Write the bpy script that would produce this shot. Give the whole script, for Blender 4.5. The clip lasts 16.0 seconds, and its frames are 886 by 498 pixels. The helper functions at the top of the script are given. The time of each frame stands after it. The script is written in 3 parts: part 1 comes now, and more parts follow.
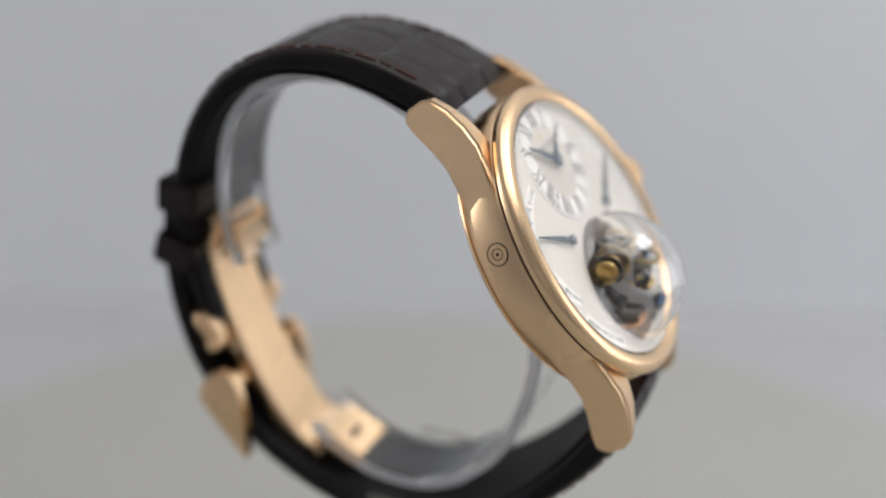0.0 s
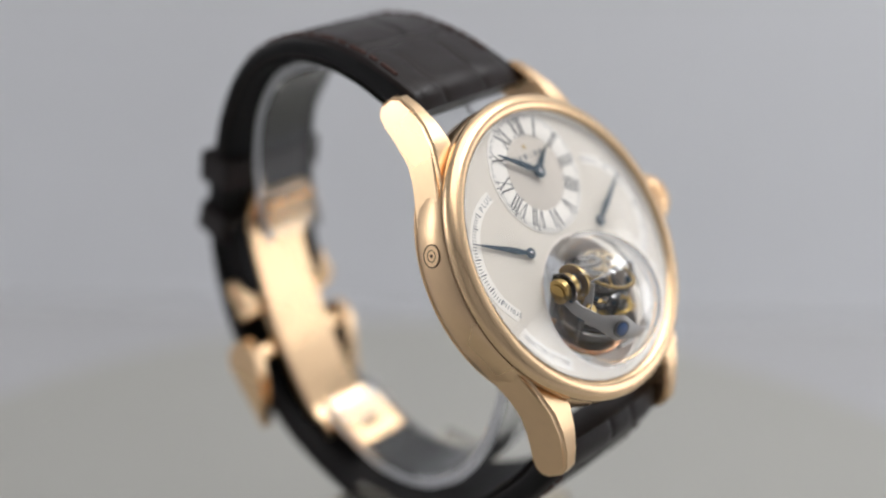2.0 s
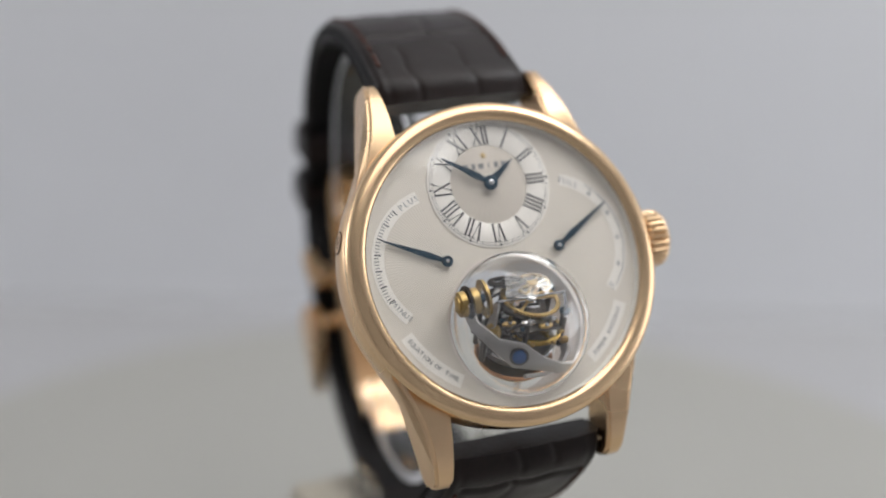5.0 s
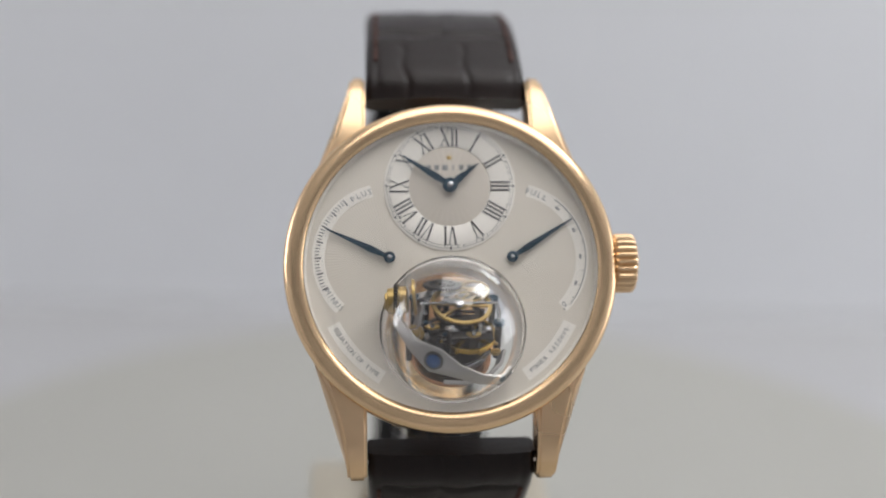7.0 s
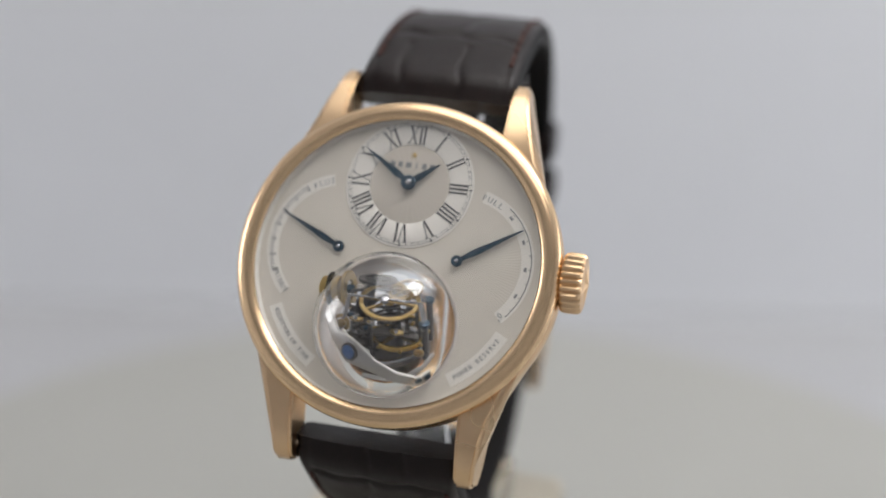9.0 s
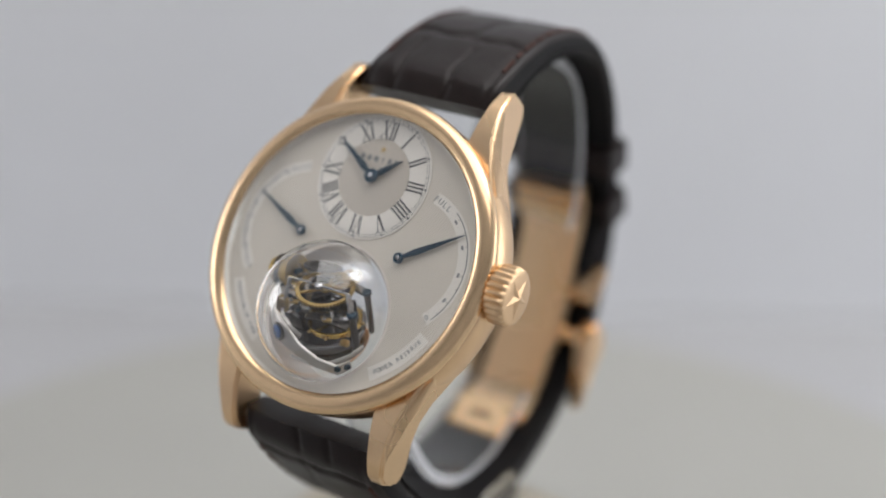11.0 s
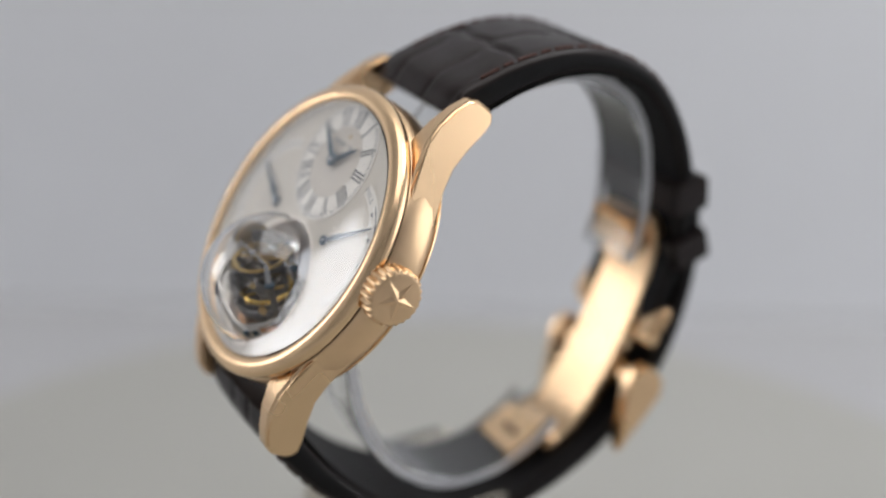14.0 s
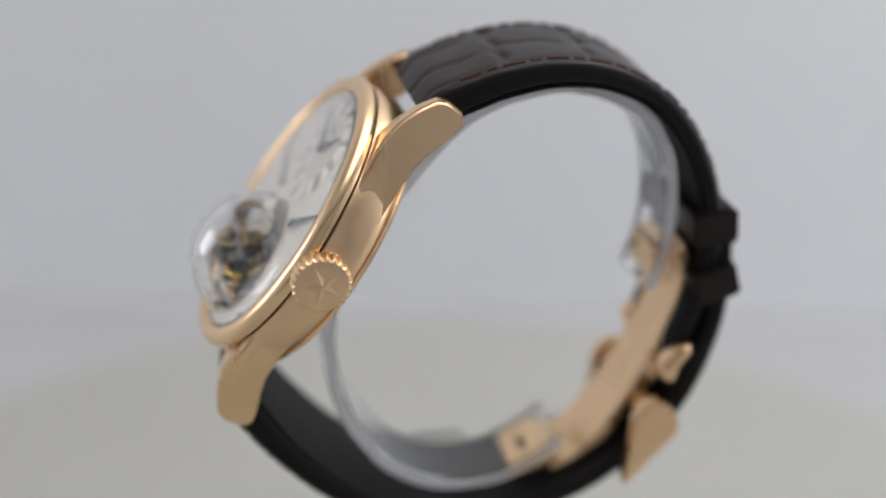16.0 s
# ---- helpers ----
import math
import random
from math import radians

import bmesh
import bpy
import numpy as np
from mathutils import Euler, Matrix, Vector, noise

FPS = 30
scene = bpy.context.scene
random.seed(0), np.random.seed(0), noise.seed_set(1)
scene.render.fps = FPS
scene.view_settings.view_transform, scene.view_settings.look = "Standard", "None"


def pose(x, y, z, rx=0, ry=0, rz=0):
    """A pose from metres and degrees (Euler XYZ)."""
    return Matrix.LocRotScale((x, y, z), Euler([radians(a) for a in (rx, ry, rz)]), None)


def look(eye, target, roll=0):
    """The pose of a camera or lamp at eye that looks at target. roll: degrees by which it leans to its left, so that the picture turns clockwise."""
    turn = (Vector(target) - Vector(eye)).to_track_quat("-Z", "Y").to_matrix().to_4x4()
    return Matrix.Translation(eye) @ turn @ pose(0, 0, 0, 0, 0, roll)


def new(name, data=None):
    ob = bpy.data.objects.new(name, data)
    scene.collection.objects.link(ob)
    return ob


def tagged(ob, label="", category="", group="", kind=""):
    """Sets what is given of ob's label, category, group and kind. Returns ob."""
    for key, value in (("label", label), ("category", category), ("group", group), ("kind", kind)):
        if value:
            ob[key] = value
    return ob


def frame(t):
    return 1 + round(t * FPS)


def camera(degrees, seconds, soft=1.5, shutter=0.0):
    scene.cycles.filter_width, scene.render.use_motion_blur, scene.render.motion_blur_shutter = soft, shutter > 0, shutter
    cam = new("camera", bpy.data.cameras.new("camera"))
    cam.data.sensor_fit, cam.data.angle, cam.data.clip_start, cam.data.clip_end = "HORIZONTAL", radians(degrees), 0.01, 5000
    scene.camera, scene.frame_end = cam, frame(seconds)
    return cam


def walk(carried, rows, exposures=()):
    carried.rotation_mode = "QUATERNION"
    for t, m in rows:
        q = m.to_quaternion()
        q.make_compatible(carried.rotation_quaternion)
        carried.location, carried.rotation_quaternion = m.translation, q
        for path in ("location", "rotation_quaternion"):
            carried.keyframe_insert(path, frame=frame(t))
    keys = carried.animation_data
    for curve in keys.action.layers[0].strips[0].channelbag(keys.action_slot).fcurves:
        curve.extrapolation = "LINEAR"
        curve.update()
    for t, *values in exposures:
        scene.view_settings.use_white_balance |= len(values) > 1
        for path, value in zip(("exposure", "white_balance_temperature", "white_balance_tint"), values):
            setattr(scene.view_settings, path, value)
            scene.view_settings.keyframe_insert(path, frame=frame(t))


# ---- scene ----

# A gold wristwatch on a clear cuff turns slowly on a white turntable; the camera stands still.
SECONDS = 16.0
cam = camera(37.34, SECONDS, soft=1.9)
PITCH, ROLL = 23.645, 1.361
EYE = Vector((0.00043, -0.18723, 0.07414))
AIM = EYE + Vector((0, math.cos(radians(PITCH)), -math.sin(radians(PITCH)))) * 0.2
walk(cam, [(0.0, look(EYE, AIM, ROLL)), (SECONDS, look(EYE, AIM, ROLL))],
     exposures=[(0, -0.06), (1, -0.09), (4, -0.09), (7, 0.11), (8.5, 0.10), (11.5, 0.09), (12.5, 0.12), (13.2, 0.01), (13.6, -0.08), (14.5, 0.02), (SECONDS, 0.11)])
cam.data.dof.use_dof = True
cam.data.dof.focus_distance = 0.1765
cam.data.dof.aperture_fstop = 6.3

# dial space: x to three o'clock, y to twelve, z out of the dial; millimetres in the builders
TILT = 34.712
AXIS_BASE = -0.0555
FACE = Matrix.Translation((-0.00011, -0.02359, -AXIS_BASE)) @ Matrix.Rotation(radians(90 - TILT), 4, "X")


def turn_rows(z):
    """The turntable's steady turn: seconds and a pose on its axis at height z."""
    return [(k * 0.5, pose(0, 0, z, 0, 0, 68.12 - 9.142 * k * 0.5)) for k in range(33)]


# ---- light ----
world = bpy.data.worlds.new("studio_air")
scene.world = world
world.use_nodes = True
world.node_tree.nodes["Background"].inputs[0].default_value = (0.62, 0.64, 0.70, 1)
world.node_tree.nodes["Background"].inputs[1].default_value = 0.35


def area_lamp(name, eye, target, sx, sy, watts, colour):
    data = bpy.data.lights.new(name, "AREA")
    data.shape, data.size, data.size_y, data.energy, data.color = "RECTANGLE", sx, sy, watts, colour
    ob = new(name, data)
    ob.matrix_world = look(eye, target)
    return ob


area_lamp("softbox_above", (0.12, 0.05, 0.82), (0.03, 0.06, -0.05), 0.8, 0.7, 3.4, (1.0, 0.98, 0.95))
area_lamp("softbox_west", (-0.80, 0.15, 0.15), (0.0, 0.0, -0.02), 0.24, 0.36, 0.9, (0.98, 0.98, 1.0))
# added fill aimed at the backdrop to brighten its right side
area_lamp("backdrop_fill_east", (0.50, 0.18, 0.66), (0.22, 0.30, 0.06), 0.4, 0.24, 2.0, (0.97, 0.98, 1.0))
# second added fill, low down, lifting the right of the backdrop; no known source
area_lamp("backdrop_fill_low_east", (0.74, 0.12, 0.03), (0.26, 0.30, -0.01), 0.44, 0.38, 0.85, (0.97, 0.98, 1.0))


# ---- materials ----
def material(name, colour, rough=0.5, metal=0.0, vary=0.08, grain=400.0, bump=0.0, transmission=0.0, ior=1.5, coat=0.0, rough_vary=0.0):
    """A surface with two scales of colour change, uneven gloss and fine relief."""
    m = bpy.data.materials.new(name)
    m.use_nodes = True
    nt = m.node_tree
    b = nt.nodes["Principled BSDF"]
    b.inputs["Roughness"].default_value = rough
    b.inputs["Metallic"].default_value = metal
    b.inputs["IOR"].default_value = ior
    b.inputs["Transmission Weight"].default_value = transmission
    b.inputs["Coat Weight"].default_value = coat
    b.inputs["Base Color"].default_value = (*colour, 1)
    co = nt.nodes.new("ShaderNodeTexCoord")
    fine = nt.nodes.new("ShaderNodeTexNoise")
    fine.inputs["Scale"].default_value, fine.inputs["Detail"].default_value = grain, 4
    broad = nt.nodes.new("ShaderNodeTexNoise")
    broad.inputs["Scale"].default_value, broad.inputs["Detail"].default_value = grain / 9, 2
    for n in (fine, broad):
        nt.links.new(co.outputs["Object"], n.inputs["Vector"])
    if vary:
        add = nt.nodes.new("ShaderNodeMath")
        add.operation = "ADD"
        nt.links.new(fine.outputs["Fac"], add.inputs[0])
        nt.links.new(broad.outputs["Fac"], add.inputs[1])
        span = nt.nodes.new("ShaderNodeMapRange")
        span.inputs["From Min"].default_value, span.inputs["From Max"].default_value = 0.6, 1.4
        span.inputs["To Min"].default_value, span.inputs["To Max"].default_value = 1 - vary, 1 + vary
        nt.links.new(add.outputs[0], span.inputs["Value"])
        mul = nt.nodes.new("ShaderNodeVectorMath")
        mul.operation = "SCALE"
        mul.inputs[0].default_value = colour
        nt.links.new(span.outputs[0], mul.inputs["Scale"])
        nt.links.new(mul.outputs[0], b.inputs["Base Color"])
    if rough_vary:
        r = nt.nodes.new("ShaderNodeMapRange")
        r.inputs["From Min"].default_value, r.inputs["From Max"].default_value = 0.3, 0.7
        r.inputs["To Min"].default_value, r.inputs["To Max"].default_value = max(0.02, rough - rough_vary), rough + rough_vary
        nt.links.new(broad.outputs["Fac"], r.inputs["Value"])
        nt.links.new(r.outputs[0], b.inputs["Roughness"])
    if bump:
        bp = nt.nodes.new("ShaderNodeBump")
        bp.inputs["Strength"].default_value, bp.inputs["Distance"].default_value = bump, 0.0002
        nt.links.new(fine.outputs["Fac"], bp.inputs["Height"])
        nt.links.new(bp.outputs[0], b.inputs["Normal"])
    return m


def dial_material(name, colour, rays=None, rough=0.5, depth=0.00003):
    """Silvered brass with fine engraving: a small lozenge pattern, or rays round a point."""
    m = material(name, colour, rough, 0.05, 0.025, 3000)
    nt = m.node_tree
    b = nt.nodes["Principled BSDF"]
    co = nt.nodes.new("ShaderNodeTexCoord")
    sep = nt.nodes.new("ShaderNodeSeparateXYZ")

    def op(kind, a, c=None):
        n = nt.nodes.new("ShaderNodeMath")
        n.operation = kind
        for k, v in enumerate((a, c)):
            if v is None:
                continue
            if isinstance(v, (int, float)):
                n.inputs[k].default_value = v
            else:
                nt.links.new(v, n.inputs[k])
        return n.outputs[0]

    nt.links.new(co.outputs["Object"], sep.inputs[0])
    x, y = sep.outputs["X"], sep.outputs["Y"]
    if rays:
        cx, cy, count = rays
        angle = op("ARCTAN2", op("SUBTRACT", y, cy * 0.001), op("SUBTRACT", x, cx * 0.001))
        height = op("SINE", op("MULTIPLY", angle, float(count)))
    else:
        k = 2 * math.pi / 0.00052
        height = op("MULTIPLY", op("SINE", op("MULTIPLY", op("ADD", x, y), k)), op("SINE", op("MULTIPLY", op("SUBTRACT", x, y), k)))
    bp = nt.nodes.new("ShaderNodeBump")
    bp.inputs["Strength"].default_value, bp.inputs["Distance"].default_value = 0.6, depth
    nt.links.new(height, bp.inputs["Height"])
    nt.links.new(bp.outputs[0], b.inputs["Normal"])
    return m


GOLD = material("polished_rose_gold", (0.90, 0.632, 0.375), 0.23, 1.0, 0.03, 300, 0.02, rough_vary=0.05)
GOLD_SATIN = material("brushed_rose_gold", (0.86, 0.60, 0.358), 0.29, 1.0, 0.04, 500, 0.05, rough_vary=0.06)
# SILVERED, SATIN_STEEL and DARK_STEEL are warmed: reflected gold is put into their colour
SILVERED = material("silvered_well_ring", (0.80, 0.73, 0.67), 0.38, 0.6, 0.04, 900, 0.04)
BRASS = material("gilt_brass", (0.50, 0.35, 0.14), 0.30, 1.0, 0.06, 900, 0.05)
STEEL = material("polished_steel", (0.55, 0.55, 0.56), 0.2, 1.0, 0.05, 700, 0.04)
SATIN_STEEL = material("satin_steel", (0.44, 0.42, 0.40), 0.42, 0.9, 0.04, 1200, 0.06)
YELLOW_GILT = material("yellow_gilt", (0.85, 0.58, 0.16), 0.25, 1.0, 0.05, 900)
DARK_STEEL = material("dark_steel", (0.105, 0.095, 0.085), 0.34, 1.0, 0.08, 700, 0.05)
COPPER = material("pinkish_gilt_plate", (0.80, 0.45, 0.26), 0.25, 1.0, 0.05, 900)
LEATHER = material("dark_brown_alligator_leather", (0.013, 0.0075, 0.0066), 0.36, 0.0, 0.3, 1100, 0.2, ior=1.34, rough_vary=0.08)
LINING = material("black_leather_lining", (0.006, 0.0055, 0.006), 0.65, 0.0, 0.2, 1500, 0.2, ior=1.3)
THREAD = material("dark_brown_thread", (0.07, 0.026, 0.018), 0.8, 0.0, 0.2, 4000, 0.3)
ACRYLIC = material("clear_acrylic", (0.97, 0.98, 0.98), 0.03, 0.0, 0.0, 300, 0.0, 1.0, 1.45)
FROSTED = material("frosted_acrylic_edge", (0.86, 0.87, 0.90), 0.55, 0.0, 0.04, 900, 0.05, 0.45, 1.45)
SAPPHIRE = material("sapphire_crystal", (0.99, 0.99, 0.99), 0.0, 0.0, 0.0, 300, 0.0, 1.0, 1.6)
# anti-reflective coating
for node in SAPPHIRE.node_tree.nodes:
    if node.type == "BSDF_PRINCIPLED":
        node.inputs["Specular IOR Level"].default_value = 0.09
BLUED = material("blued_steel", (0.022, 0.055, 0.085), 0.36, 0.6, 0.1, 1500)
INK = material("dark_grey_enamel_print", (0.045, 0.045, 0.05), 0.5, 0.0, 0.1, 3000)
GREY_INK = material("mid_grey_print", (0.13, 0.13, 0.13), 0.5, 0.0, 0.1, 3000)
PALE_INK = material("grey_print", (0.22, 0.22, 0.22), 0.5, 0.0, 0.1, 3000)
GROOVE = material("dark_engraved_line", (0.10, 0.05, 0.03), 0.5, 0.6, 0.1, 3000)
SAPPHIRE_BLUE = material("blue_jewel", (0.025, 0.085, 0.24), 0.15, 0.3, 0.1, 2000)
DIAL = dial_material("silvered_dial", (0.70, 0.645, 0.565))
RAYS_LEFT = dial_material("silvered_rays", (0.70, 0.645, 0.565), (-8.42, 1.1, 130), depth=0.000024)
RAYS_RIGHT = dial_material("silvered_rays_second", (0.70, 0.645, 0.565), (8.42, 1.1, 130), depth=0.000024)
RAYS_TOP = dial_material("silvered_sunburst", (0.60, 0.545, 0.475), (0, 11.1, 36), depth=0.000015)
WHITE_RING = material("silver_white_lacquer", (0.86, 0.82, 0.76), 0.38, 0.05, 0.02, 2500)
DISC = material("matt_white_turntable", (0.40, 0.395, 0.365), 0.55, 0.0, 0.025, 25, 0.03)
# for the unseen south wall: a darker tone for the gold to reflect
GREY_SURROUND = material("grey_unseen_surround", (0.45, 0.45, 0.46), 0.9, 0.0, 0.1, 60, 0.1)
PAPER = material("pale_grey_backdrop", (0.85, 0.86, 0.885), 0.75, 0.0, 0.02, 14, 0.03)
FLOOR = material("pale_grey_table_top", (0.46, 0.46, 0.47), 0.6, 0.0, 0.03, 20, 0.05)
CREAM = material("cream_painted_wood", (0.50, 0.46, 0.38), 0.6, 0.0, 0.05, 150, 0.1)


# ---- builders ----
def finish(bm, smooth=True, angle=35):
    """Millimetres to metres, normals out, sharp edges kept sharp."""
    bmesh.ops.recalc_face_normals(bm, faces=bm.faces)
    for v in bm.verts:
        v.co *= 0.001
    me = bpy.data.meshes.new("mesh")
    for f in bm.faces:
        f.smooth = smooth
    lim = radians(angle)
    for e in bm.edges:
        if len(e.link_faces) == 2 and e.calc_face_angle(0) > lim:
            e.smooth = False
    bm.to_mesh(me)
    bm.free()
    return me


def part(name, bm, mat, parent, label="", place=None, smooth=True, angle=35):
    me = bm if isinstance(bm, bpy.types.Mesh) else finish(bm, smooth, angle)
    if not me.materials:
        me.materials.append(mat)
    me.name = name
    ob = new(name, me)
    ob.parent = parent
    if place is not None:
        ob.matrix_local = place
    if label:
        ob["label"] = label
    return ob


def lathe(profile, n=128, centre=(0, 0), closed=True):
    """A closed outline of (radius, z) turned round the z axis."""
    bm = bmesh.new()
    rings = []
    for r, z in profile:
        rings.append([bm.verts.new((centre[0] + r * math.cos(2 * math.pi * k / n), centre[1] + r * math.sin(2 * math.pi * k / n), z)) for k in range(n)])
    m = len(rings)
    for i in range(m if closed else m - 1):
        a, b = rings[i], rings[(i + 1) % m]
        for k in range(n):
            bm.faces.new((a[k], a[(k + 1) % n], b[(k + 1) % n], b[k]))
    return bm


def cap_rings(bm, rings):
    """Faces between rings of equal count, and a fan over the first and last."""
    n = len(rings[0])
    for a, b in zip(rings, rings[1:]):
        for k in range(n):
            bm.faces.new((a[k], a[(k + 1) % n], b[(k + 1) % n], b[k]))
    bm.faces.new(rings[0][::-1])
    bm.faces.new(rings[-1])
    return bm


def turned(profile, n=48, centre=(0, 0)):
    """A solid turned from (radius, z), bottom to top, with flat ends."""
    bm = bmesh.new()
    rings = [[bm.verts.new((centre[0] + r * math.cos(2 * math.pi * k / n), centre[1] + r * math.sin(2 * math.pi * k / n), z)) for k in range(n)] for r, z in profile]
    return cap_rings(bm, rings)


def prism(outline, z0, z1, bevel=0.0):
    """A flat outline raised from z0 to z1, with a chamfered top edge."""
    bm = bmesh.new()
    lo = [bm.verts.new((x, y, z0)) for x, y in outline]
    hi = [bm.verts.new((x, y, z1)) for x, y in outline]
    n = len(outline)
    bm.faces.new(lo[::-1])
    top = bm.faces.new(hi)
    for k in range(n):
        bm.faces.new((lo[k], lo[(k + 1) % n], hi[(k + 1) % n], hi[k]))
    if bevel:
        bmesh.ops.bevel(bm, geom=list(top.edges), offset=bevel, segments=2, affect="EDGES")
    return bm


def moved(bm, m):
    bm.transform(m)
    return bm


def join(*bms):
    out = bmesh.new()
    for b in bms:
        me = bpy.data.meshes.new("tmp")
        b.to_mesh(me)
        b.free()
        out.from_mesh(me)
        bpy.data.meshes.remove(me)
    return out


def box(sx, sy, sz, bevel=0.0, seg=2):
    bm = bmesh.new()
    bmesh.ops.create_cube(bm, size=1)
    bm.transform(Matrix.Diagonal((sx, sy, sz, 1)))
    if bevel:
        bmesh.ops.bevel(bm, geom=list(bm.edges), offset=bevel, segments=seg, affect="EDGES")
    return bm


def arc(cx, cy, r, a0, a1, n=40):
    return [(cx + r * math.cos(radians(a0 + (a1 - a0) * k / n)), cy + r * math.sin(radians(a0 + (a1 - a0) * k / n))) for k in range(n + 1)]


def band(cx, cy, r0, r1, a0, a1, z0, z1, n=48):
    """A raised piece of a ring between two angles."""
    return prism(arc(cx, cy, r1, a0, a1, n) + arc(cx, cy, r0, a1, a0, n), z0, z1)


def glide(points, step):
    """A smooth line through the points, cut into even steps."""
    p = [np.array(q, float) for q in points]
    p = [2 * p[0] - p[1]] + p + [2 * p[-1] - p[-2]]
    fine = []
    for i in range(1, len(p) - 2):
        for t in np.linspace(0, 1, 30, endpoint=False):
            a, b, c, d = p[i - 1:i + 3]
            fine.append(0.5 * (2 * b + (c - a) * t + (2 * a - 5 * b + 4 * c - d) * t * t + (3 * b - a - 3 * c + d) * t ** 3))
    fine.append(p[-2])
    fine = np.array(fine)
    run = np.r_[0, np.cumsum(np.linalg.norm(np.diff(fine, axis=0), axis=1))]
    n = max(4, int(run[-1] / step))
    s = np.linspace(0, run[-1], n + 1)
    return s, np.c_[np.interp(s, run, fine[:, 0]), np.interp(s, run, fine[:, 1])]


def outward(path, side):
    tan = np.gradient(path, axis=0)
    tan /= np.linalg.norm(tan, axis=1)[:, None]
    return np.c_[-tan[:, 1], tan[:, 0]] * side


def ribbon(points, side, width, thick, step=0.6, across=2, relief=None, edge=0.5, shift=0.0):
    """A band whose outer face runs along points (y, z), with a width, a thickness, and relief on the outer face."""
    s, path = glide(points, step)
    nrm = outward(path, side)
    bm = bmesh.new()
    rings = []
    total = s[-1]
    for i in range(len(s)):
        u = s[i] / total
        w, t = width(u) / 2, thick(u)
        row = []
        e = min(edge, t * 0.45)
        xs = np.linspace(-w + e, w - e, across + 1)
        outline = [(-w, -e)] + [(x, relief(s[i], x, w) if relief else 0.0) for x in xs] + [(w, -e), (w, -t + e), (w - e, -t), (-w + e, -t), (-w, -t + e)]
        for x, d in outline:
            q = path[i] + nrm[i] * d
            row.append(bm.verts.new((x + shift, q[0], q[1])))
        rings.append(row)
    return cap_rings(bm, rings)


# ---- the setting ----
def build_setting():
    # back wall of the light tent
    bm = bmesh.new()
    line = [(287, -161), (313, 60), (405, 906)]
    rows = [[bm.verts.new((x, y, z)) for y, z in line] for x in (-900, 900)]
    for k in range(len(line) - 1):
        bm.faces.new((rows[0][k], rows[0][k + 1], rows[1][k + 1], rows[1][k]))
    sweep = part("backdrop", bm, PAPER, None)
    tagged(sweep, "pale grey seamless paper sheet behind the turntable", "backdrop", kind="structure")
    table = part("floor", moved(box(1800, 1200, 10), Matrix.Translation((0, -308, -165.5))), FLOOR, None)
    tagged(table, "pale grey table top under the turntable", "table top", kind="structure")
    # unseen walls and ceiling, added to close the set and shape the reflections
    for name, size, at in (("wall_west", (10, 1330, 1080), (-905, -240, 368)), ("wall_east", (10, 1330, 1080), (905, -240, 368)), ("wall_south", (1820, 10, 1080), (0, -905, 368))):
        w = part(name, moved(box(*size), Matrix.Translation(at)), GREY_SURROUND if name == "wall_south" else PAPER, None)
        tagged(w, "plain unseen wall added to close the set", "wall", kind="structure")
    c = part("ceiling", moved(box(1820, 1340, 10), Matrix.Translation((0, -236, 910))), PAPER, None)
    tagged(c, "plain pale unseen ceiling added to close the set", "ceiling", kind="structure")


def build_turntable():
    disc = new("turntable", None)
    disc.location = (0, 0, -0.112)
    tagged(disc, "round matt white turntable on a pale sweep", "turntable")
    part("plate", turned([(156, 4), (157.4, 4.6), (158, 6), (158, 10.6), (157.5, 11.6), (156.6, 12)], 160), DISC, disc)
    part("foot", turned([(80, -48.4), (80, 4)], 64), DISC, disc)
    return disc


CUFF_LINE = [(20.6, -55.6), (27.4, -53.4), (34.8, -48.6), (40.6, -42.4), (43.4, -34.8), (42.2, -26.0), (38.4, -19.6), (32.0, -14.0), (24, -10.8), (10, -9.6), (-4, -10.4), (-13, -14.2), (-20.5, -20.8), (-25.5, -28.5), (-28.0, -37), (-27.0, -46), (-21.5, -54), (-15, -58.2), (-9.5, -60.2)]


def build_stand():
    stand = new("display_stand", None)
    stand.location = (0, 0, AXIS_BASE)
    tagged(stand, "clear acrylic watch cuff on a cream block", "display stand")
    cuff = part("cuff", ribbon(CUFF_LINE, -1, lambda u: 12.0, lambda u: 2.2, 0.5, 4, None, 0.35), ACRYLIC, stand, "clear bent acrylic cuff", FACE)
    cuff.visible_shadow = False
    cuff.data.materials.append(FROSTED)
    for f in cuff.data.polygons:
        if abs(f.normal.x) > 0.8:
            f.material_index = 1
    for sx in (-1, 1):
        leg = part("leg", moved(box(1.8, 9.5, 7.4, 0.4), Matrix.Translation((11.2 * sx, 2.5, 3.5))), ACRYLIC, stand, "clear acrylic leg beside the strap")
        leg.visible_shadow = False
    part("block", moved(box(41, 30, 44, 0.8), Matrix.Translation((-0.7, 0, -22.2))), CREAM, stand, "cream painted block")
    return stand


# ---- the watch ----
TOUR = (0.0, -8.8)


